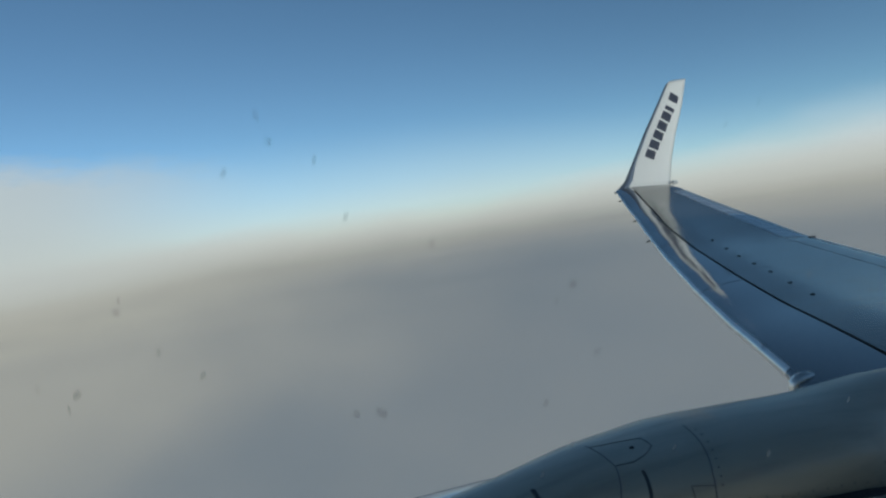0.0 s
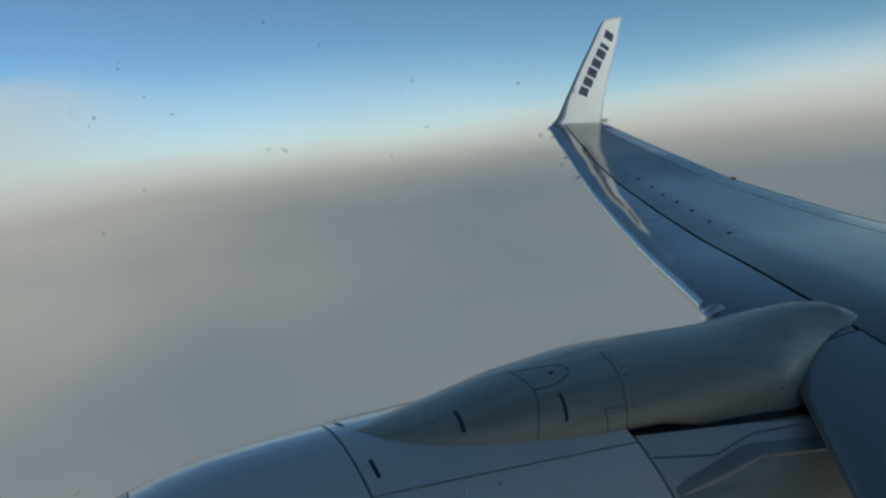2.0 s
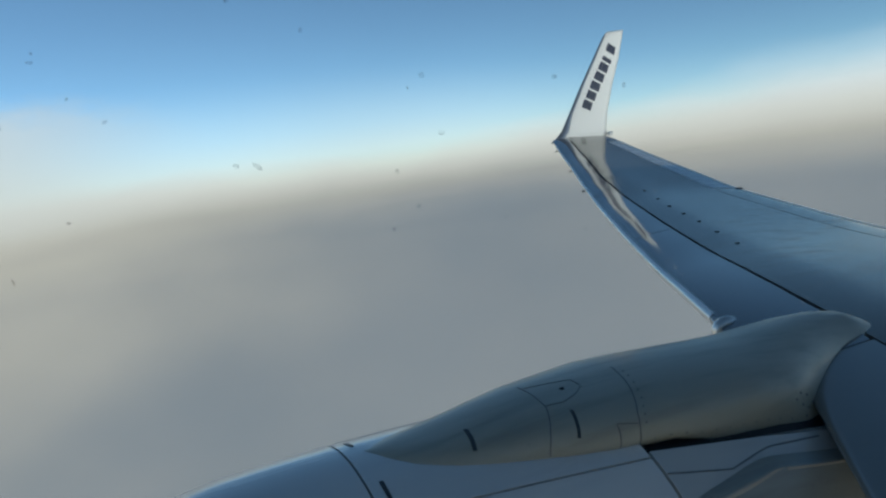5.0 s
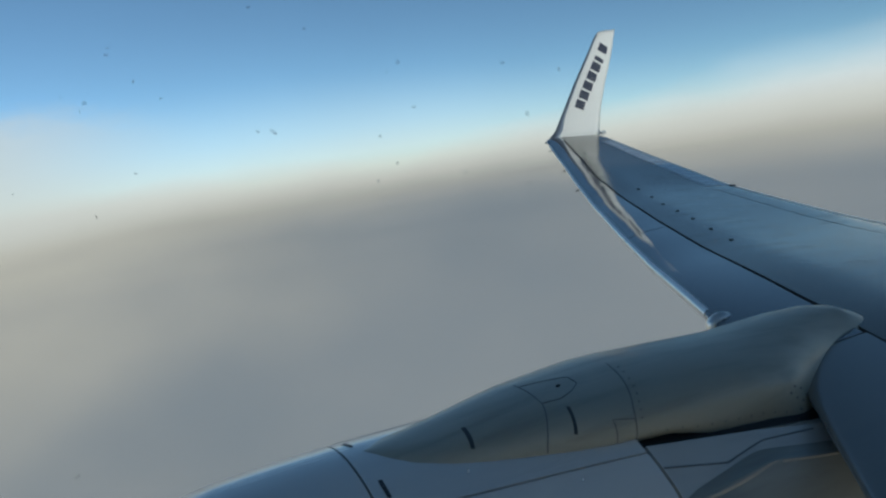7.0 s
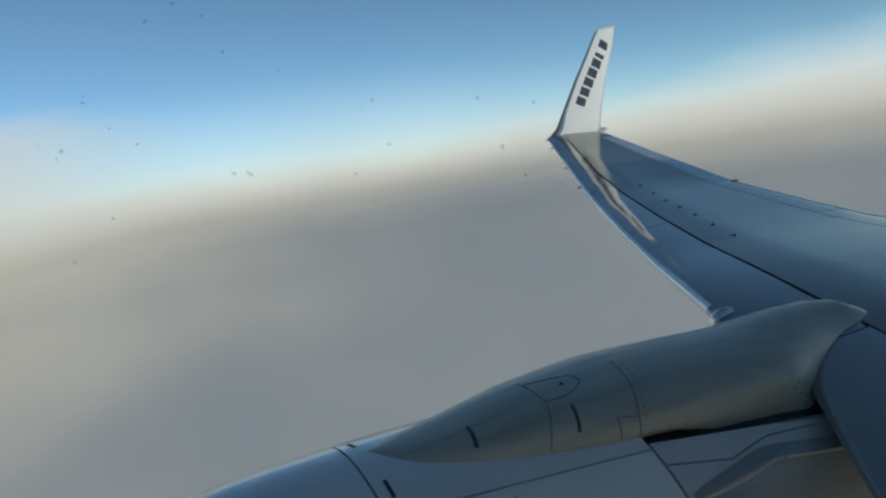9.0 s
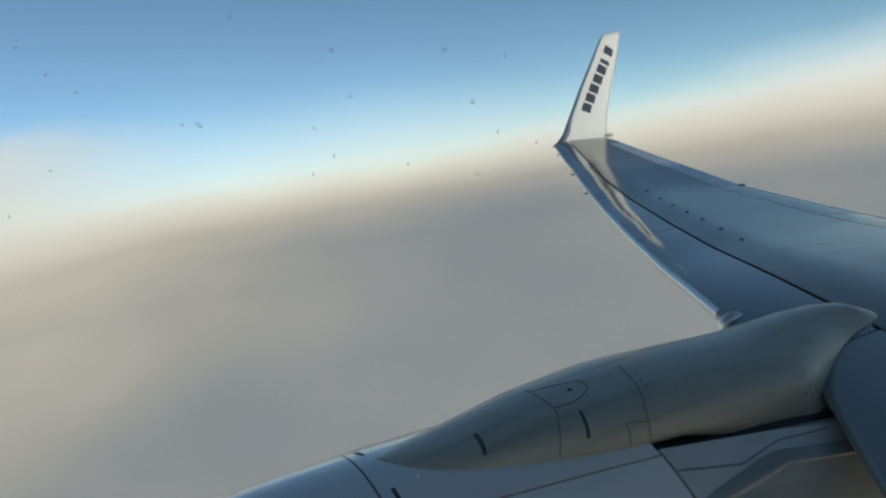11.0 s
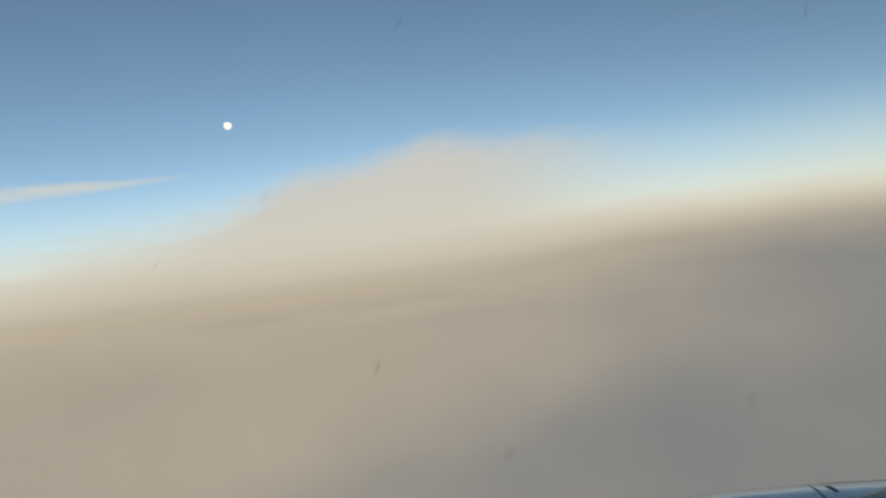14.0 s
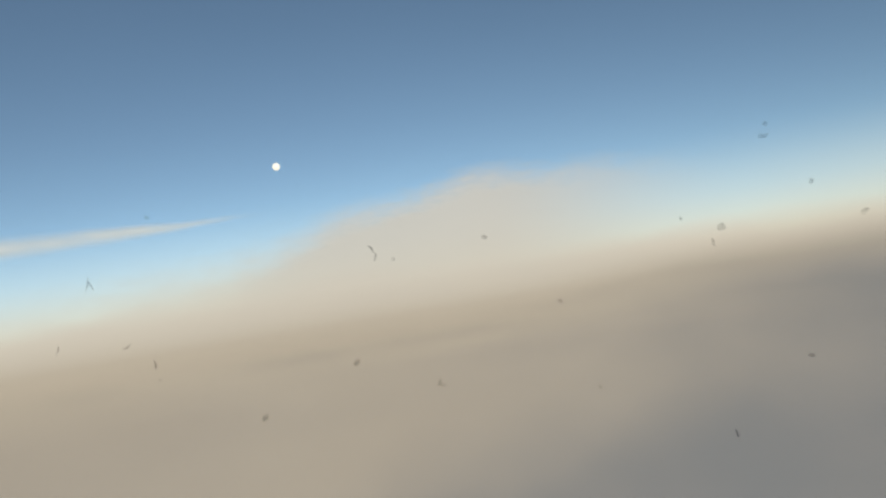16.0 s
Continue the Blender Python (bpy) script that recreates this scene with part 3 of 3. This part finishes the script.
def haze_material():
    """Haze over the horizon with sunlight put into its glow, and layered cloud below it: grey abeam and behind, warmer
    ahead.
    """
    n, u, v, flat = far_nodes("horizon_haze")
    wav = n.math("SUBTRACT", n.noise(flat, 0.22, 3, 0.5), 0.5)
    top = n.math("ADD", n.smooth(u, -16.0, 2.0, 2.2, 2.9), n.math("MULTIPLY", wav, 3.0))
    top = n.math("ADD", top, n.smooth(u, -32.0, -55.0, 0.0, 1.4))
    solid = n.smooth(v, n.math("ADD", top, 1.2), n.math("SUBTRACT", top, 3.0))
    thin = n.smooth(v, n.smooth(u, -45.0, -15.0, 5.0, 7.5), 0.0)
    alpha = n.math("MAXIMUM", solid, n.math("MULTIPLY", thin, n.smooth(u, -42.0, -18.0, 0.30, 0.7)))
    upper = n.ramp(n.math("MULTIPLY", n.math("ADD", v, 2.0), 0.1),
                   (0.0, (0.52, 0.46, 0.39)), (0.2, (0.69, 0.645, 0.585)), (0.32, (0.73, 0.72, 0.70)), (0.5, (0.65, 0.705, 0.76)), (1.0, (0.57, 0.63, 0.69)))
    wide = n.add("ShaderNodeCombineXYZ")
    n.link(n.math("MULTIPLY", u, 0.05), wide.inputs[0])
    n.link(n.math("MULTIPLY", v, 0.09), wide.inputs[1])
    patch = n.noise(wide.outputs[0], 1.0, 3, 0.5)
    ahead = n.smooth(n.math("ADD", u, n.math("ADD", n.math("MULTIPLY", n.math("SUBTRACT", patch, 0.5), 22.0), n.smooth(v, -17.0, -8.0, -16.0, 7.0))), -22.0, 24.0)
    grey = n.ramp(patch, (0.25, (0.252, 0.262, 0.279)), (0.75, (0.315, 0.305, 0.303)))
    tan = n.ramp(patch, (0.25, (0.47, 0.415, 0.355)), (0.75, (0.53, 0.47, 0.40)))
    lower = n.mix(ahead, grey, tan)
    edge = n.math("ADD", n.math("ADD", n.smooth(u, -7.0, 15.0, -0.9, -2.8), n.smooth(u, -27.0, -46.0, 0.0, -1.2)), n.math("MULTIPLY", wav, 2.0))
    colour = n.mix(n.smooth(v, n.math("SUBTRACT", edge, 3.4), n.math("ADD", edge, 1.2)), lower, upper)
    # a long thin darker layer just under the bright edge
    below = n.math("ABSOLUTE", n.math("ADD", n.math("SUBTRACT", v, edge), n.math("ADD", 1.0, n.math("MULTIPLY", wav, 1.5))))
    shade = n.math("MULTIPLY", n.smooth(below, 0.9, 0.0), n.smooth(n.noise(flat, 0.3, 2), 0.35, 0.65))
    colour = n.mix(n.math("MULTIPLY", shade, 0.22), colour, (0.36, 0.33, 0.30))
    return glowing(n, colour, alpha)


def bank_material():
    """A soft heap of cloud with sunlight put into its glow, and an uneven upper edge."""
    n, u, v, flat = far_nodes("cloud_bank")
    # height of the bank over the horizon, a tenth of a degree a step, against the turn
    outline = n.ramp(n.math("MULTIPLY", n.math("ADD", u, 20.0), 1 / 70), *[((turn + 20) / 70, (h / 10,) * 3) for turn, h in (
        (-20, 0.5), (-13, 2.6), (-8, 4.6), (-4, 5.9), (0, 6.6), (5, 6.8), (10, 7.3), (14, 6.4), (20, 5.9), (23, 4.7), (28, 3.6), (36, 2.8), (48, 2.2))])
    lobes = n.math("MULTIPLY", n.math("SUBTRACT", n.noise(flat, 0.45, 2, 0.5), 0.5), 4.0)
    ragged = n.math("MULTIPLY", n.math("SUBTRACT", n.noise(flat, 1.4, 5, 0.65), 0.5), 1.8)
    top = n.math("ADD", n.math("MULTIPLY", outline, 10.0), n.math("ADD", n.math("MULTIPLY", lobes, 0.35), n.math("SUBTRACT", ragged, 0.1)))
    alpha = n.smooth(v, n.math("ADD", top, n.smooth(u, 22.0, 34.0, 1.1, 1.8)), n.math("SUBTRACT", top, n.smooth(u, 14.0, 30.0, 1.5, 3.0)))
    alpha = n.math("MULTIPLY", n.math("MULTIPLY", alpha, n.smooth(v, -3.5, 0.0)), n.smooth(u, 48.0, 20.0, 0.5, 1.0))
    alpha = n.math("MULTIPLY", alpha, n.smooth(u, -10.0, 10.0, 0.0, 1.0))
    colour = n.ramp(n.math("MULTIPLY", n.math("ADD", v, 3.0), 0.1), (0.0, (0.56, 0.50, 0.43)), (0.36, (0.68, 0.64, 0.585)), (0.95, (0.655, 0.64, 0.62)))
    colour = n.mix(n.math("MULTIPLY", n.noise(flat, 0.6, 3), 0.25), colour, (0.57, 0.555, 0.545))
    return glowing(n, colour, n.math("MULTIPLY", alpha, 0.9))


def streak_material():
    """A long thin wisp, widening ahead."""
    n, u, v, flat = far_nodes("high_cloud")
    mid = n.math("ADD", n.math("ADD", 6.6, n.math("MULTIPLY", n.math("SUBTRACT", u, 27.0), -0.02)), n.math("MULTIPLY", n.math("SUBTRACT", n.noise(flat, 0.5, 3), 0.5), 0.4))
    width = n.smooth(u, 25.0, 42.0, 0.25, 1.0)
    off = n.math("DIVIDE", n.math("ABSOLUTE", n.math("SUBTRACT", v, mid)), width)
    alpha = n.math("MULTIPLY", n.smooth(off, 1.0, 0.0), n.smooth(u, 24.5, 33.0))
    alpha = n.math("MULTIPLY", alpha, n.smooth(n.noise(flat, 0.8, 4, 0.6), 0.2, 0.7, 0.45, 0.75))
    colour = n.ramp(v, (0.0, (0.66, 0.68, 0.68)), (1.0, (0.70, 0.71, 0.69)))
    return glowing(n, colour, alpha)


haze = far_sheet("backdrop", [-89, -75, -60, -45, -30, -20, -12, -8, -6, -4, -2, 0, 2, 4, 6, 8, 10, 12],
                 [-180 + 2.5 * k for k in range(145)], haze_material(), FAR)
tagged(haze, "pale self-lit haze along the horizon over grey cloud", "horizon haze", kind="structure")
bank = far_sheet("cloud_bank", [-4 + k for k in range(15)], [-14 + 2 * k for k in range(32)], bank_material(), FAR - 15)
tagged(bank, "soft cream cloud bank rising above the horizon", "cloud", kind="structure")
wisp = far_sheet("cloud_streak", [4 + 0.5 * k for k in range(11)], [22 + 2 * k for k in range(20)], streak_material(), FAR - 20)
tagged(wisp, "thin white streak of high cloud", "cloud", kind="structure")

# ---- moon ----
n = Nodes("moon")
spots = n.noise(n.coords(), 0.06, 3)
n.link(n.ramp(spots, (0.35, (0.8, 0.77, 0.7)), (0.65, (1.0, 0.98, 0.93))), n.shader.inputs["Emission Color"])
n.shader.inputs["Emission Strength"].default_value = 1.1
n.shader.inputs["Base Color"].default_value = (0.3, 0.3, 0.29, 1)
bm = bmesh.new()
bmesh.ops.create_uvsphere(bm, u_segments=32, v_segments=20, radius=20)
moon = part("moon", bm, n.mat, None)
a, e = radians(23.67), radians(9.72)
moon.location = Vector((-math.sin(a) * math.cos(e), math.cos(a) * math.cos(e), math.sin(e))) * 4400
tagged(moon, "small bright white full moon in blue sky", "moon")

# ---- the pane in the cabin window, and the dirt on it ----
n = Nodes("window_pane")
pos = n.coords()
clear = n.add("ShaderNodeBsdfTransparent")
clear.inputs[0].default_value = (0.985, 0.99, 0.985, 1)
gloss = n.add("ShaderNodeBsdfGlossy")
gloss.inputs["Roughness"].default_value = 0.02
blend = n.add("ShaderNodeMixShader")
n.link(n.smooth(n.noise(pos, 30, 3), 0.4, 0.8, 0.0, 0.02), blend.inputs[0])
n.link(clear.outputs[0], blend.inputs[1])
n.link(gloss.outputs[0], blend.inputs[2])
n.link(blend.outputs[0], n.out.inputs["Surface"])
GLASS = n.mat


def dirt(name, thin, thick):
    """Dark dust that lets some of the light through."""
    n = Nodes(name)
    clear = n.add("ShaderNodeBsdfTransparent")
    dust = n.add("ShaderNodeBsdfDiffuse")
    dust.inputs[0].default_value = (0.05, 0.055, 0.06, 1)
    blend = n.add("ShaderNodeMixShader")
    n.link(n.smooth(n.noise(n.coords(), 2500, 2), 0.3, 0.7, thin, thick), blend.inputs[0])
    n.link(clear.outputs[0], blend.inputs[1])
    n.link(dust.outputs[0], blend.inputs[2])
    n.link(blend.outputs[0], n.out.inputs["Surface"])
    return n.mat


DIRT = dirt("dirt", 0.04, 0.18)
n = Nodes("dried_drop")
clear = n.add("ShaderNodeBsdfTransparent")
milk = n.add("ShaderNodeBsdfTranslucent")
milk.inputs[0].default_value = (0.75, 0.76, 0.76, 1)
blend = n.add("ShaderNodeMixShader")
n.link(n.smooth(n.noise(n.coords(), 3000, 2), 0.3, 0.7, 0.10, 0.28), blend.inputs[0])
n.link(clear.outputs[0], blend.inputs[1])
n.link(milk.outputs[0], blend.inputs[2])
n.link(blend.outputs[0], n.out.inputs["Surface"])
SALT = n.mat
HAIR = dirt("dark_dirt", 0.10, 0.26)

PANE_Y = 1.620
rim = [(math.copysign(abs(math.cos(2 * math.pi * t / 48)) ** 0.6, math.cos(2 * math.pi * t / 48)) * HOLE_W,
        math.copysign(abs(math.sin(2 * math.pi * t / 48)) ** 0.6, math.sin(2 * math.pi * t / 48)) * HOLE_H) for t in range(48)]
bm = loft([[(x, PANE_Y + 0.001, z) for x, z in rim], [(x, PANE_Y + 0.004, z) for x, z in rim]])
pane = part("window_pane", bm, GLASS, airplane, "clear acrylic window pane with dirt specks", smooth=False)
pane.visible_shadow = False
# place across and up, size, and how long it is drawn out
SPECKS = [(0.0649, -0.0125, 0.8, 1.2), (0.0240, -0.0101, 0.7, 1.5), (0.0218, -0.0098, 0.5, 1.2), (0.0456, -0.0091, 0.6, 1.4), (0.0395, -0.0128, 0.5, 1.1),
          (0.0441, -0.0023, 0.6, 1.1), (0.0617, -0.0041, 0.6, 1.2), (0.0683, -0.0176, 0.5, 1.1), (0.0007, -0.0034, 0.5, 1.1),
          (0.0175, 0.0164, 0.4, 1.6), (0.0181, 0.0142, 0.45, 1.3), (0.0142, 0.0121, 0.5, 1.2), (0.0217, 0.0122, 0.4, 1.5), (0.0236, 0.0071, 0.4, 1.2),
          (0.0309, 0.0036, 0.4, 1.2), (0.0422, -0.0036, 0.3, 1.1), (0.0639, 0.0107, 0.3, 1.2), (0.0684, 0.0125, 0.3, 1.0),
          (-0.0678, -0.0595, 0.5, 1.1), (-0.0522, -0.0600, 0.5, 1.2), (-0.0309, -0.0536, 0.6, 1.5), (-0.0271, -0.0661, 0.5, 1.2),
          (-0.0513, -0.0268, 0.5, 1.2), (-0.0635, -0.0319, 0.4, 1.2), (-0.0423, -0.0443, 0.5, 1.1), (-0.0091, -0.0505, 0.5, 1.4),
          (-0.0234, -0.0018, 0.3, 1.0), (-0.0161, -0.0013, 0.35, 1.2), (-0.0276, -0.0093, 0.4, 1.2), (-0.0360, -0.0127, 0.5, 1.3),
          (0.0044, 0.0024, 0.4, 1.3), (0.0047, 0.0032, 0.25, 1.0), (0.0070, -0.0013, 0.3, 1.2), (-0.0019, -0.0024, 0.2, 1.0), (0.0000, -0.0044, 0.3, 1.6),
          (-0.0113, -0.0069, 0.3, 1.1), (0.0100, -0.0039, 0.4, 1.2), (0.0051, -0.0131, 0.3, 1.4), (-0.0094, -0.0135, 0.2, 1.1), (-0.0439, 0.0050, 0.35, 1.3),
          (-0.0211, -0.0119, 0.35, 1.6), (-0.0449, -0.0085, 0.2, 1.0)]
# pale dried drops
PALE_SPECKS = [(0.0748, -0.0203), (0.0525, -0.0201), (0.0415, -0.0171), (0.0381, -0.0192), (0.0635, -0.0234), (0.0718, -0.0061),
               (0.0990, -0.0403), (0.1290, -0.0482), (0.0656, -0.0745), (0.0450, -0.0667), (0.1000, -0.0398), (0.1282, -0.0469)]
# thin hairs: place, lean from upright in degrees, length in millimetres
HAIRS = [(-0.0502, 0.0004, 20, 1.2), (-0.0499, 0.0002, -25, 0.8), (-0.0540, -0.0048, 25, 0.9), (-0.0473, -0.0054, 65, 0.9), (-0.0449, -0.0072, -5, 0.9),
         (-0.0248, -0.0008, -30, 0.8), (-0.0246, -0.0014, 20, 0.7), (-0.0004, -0.0179, -10, 0.7), (-0.0211, -0.0117, 30, 0.6)]
rng = random.Random(5)
for x, z, size, long in SPECKS:
    bm = bmesh.new()
    bmesh.ops.create_icosphere(bm, subdivisions=2, radius=1.0)
    turn = rng.uniform(0, math.pi)
    for v in bm.verts:
        d = v.co.normalized()
        k = 1 + 0.45 * noise.noise(d * 1.7 + Vector((x * 400, z * 400, 0)))
        a, b = d.x * k * long, d.z * k / long
        v.co = Vector(((a * math.cos(turn) - b * math.sin(turn)) * size, d.y * 0.15 * size, (a * math.sin(turn) + b * math.cos(turn)) * size)) * 0.0006
        v.co += Vector((x, PANE_Y + 0.0009, z))
    part("dirt_speck", bm, DIRT, pane, "tiny dark dirt speck")
for x, z in PALE_SPECKS:
    bm = bmesh.new()
    bmesh.ops.create_icosphere(bm, subdivisions=2, radius=1.0)
    size, tall = rng.uniform(0.00018, 0.0003), rng.uniform(1.0, 1.8)
    for v in bm.verts:
        k = 1 + 0.3 * noise.noise(v.co * 1.5 + Vector((x * 500, z * 500, 0)))
        v.co = Vector((x + v.co.x * k * size, PANE_Y + 0.0008 + v.co.y * 0.1 * size, z + v.co.z * k * size * tall))
    part("salt_speck", bm, SALT, pane, "tiny pale dried drop")
for x, z, lean, length in HAIRS:
    rows = []
    for i in range(9):
        f = i / 8 - 0.5
        bend = 0.10 * math.cos(3 * f) - 0.07
        a = radians(lean)
        mid = Vector((x - 0.0002 + (f * math.sin(a) + bend * math.cos(a)) * length / 1000, PANE_Y + 0.0009, z + (f * math.cos(a) - bend * math.sin(a)) * length / 1000))
        r = 0.00010 * (1.1 - 1.6 * abs(f))
        rows.append([mid + Vector((r * math.cos(2 * math.pi * k / 6), 0.3 * r * math.sin(2 * math.pi * k / 6), r * math.sin(2 * math.pi * k / 6))) for k in range(6)])
    part("dirt_hair", loft(rows), HAIR, pane, "thin dark hair of dirt")
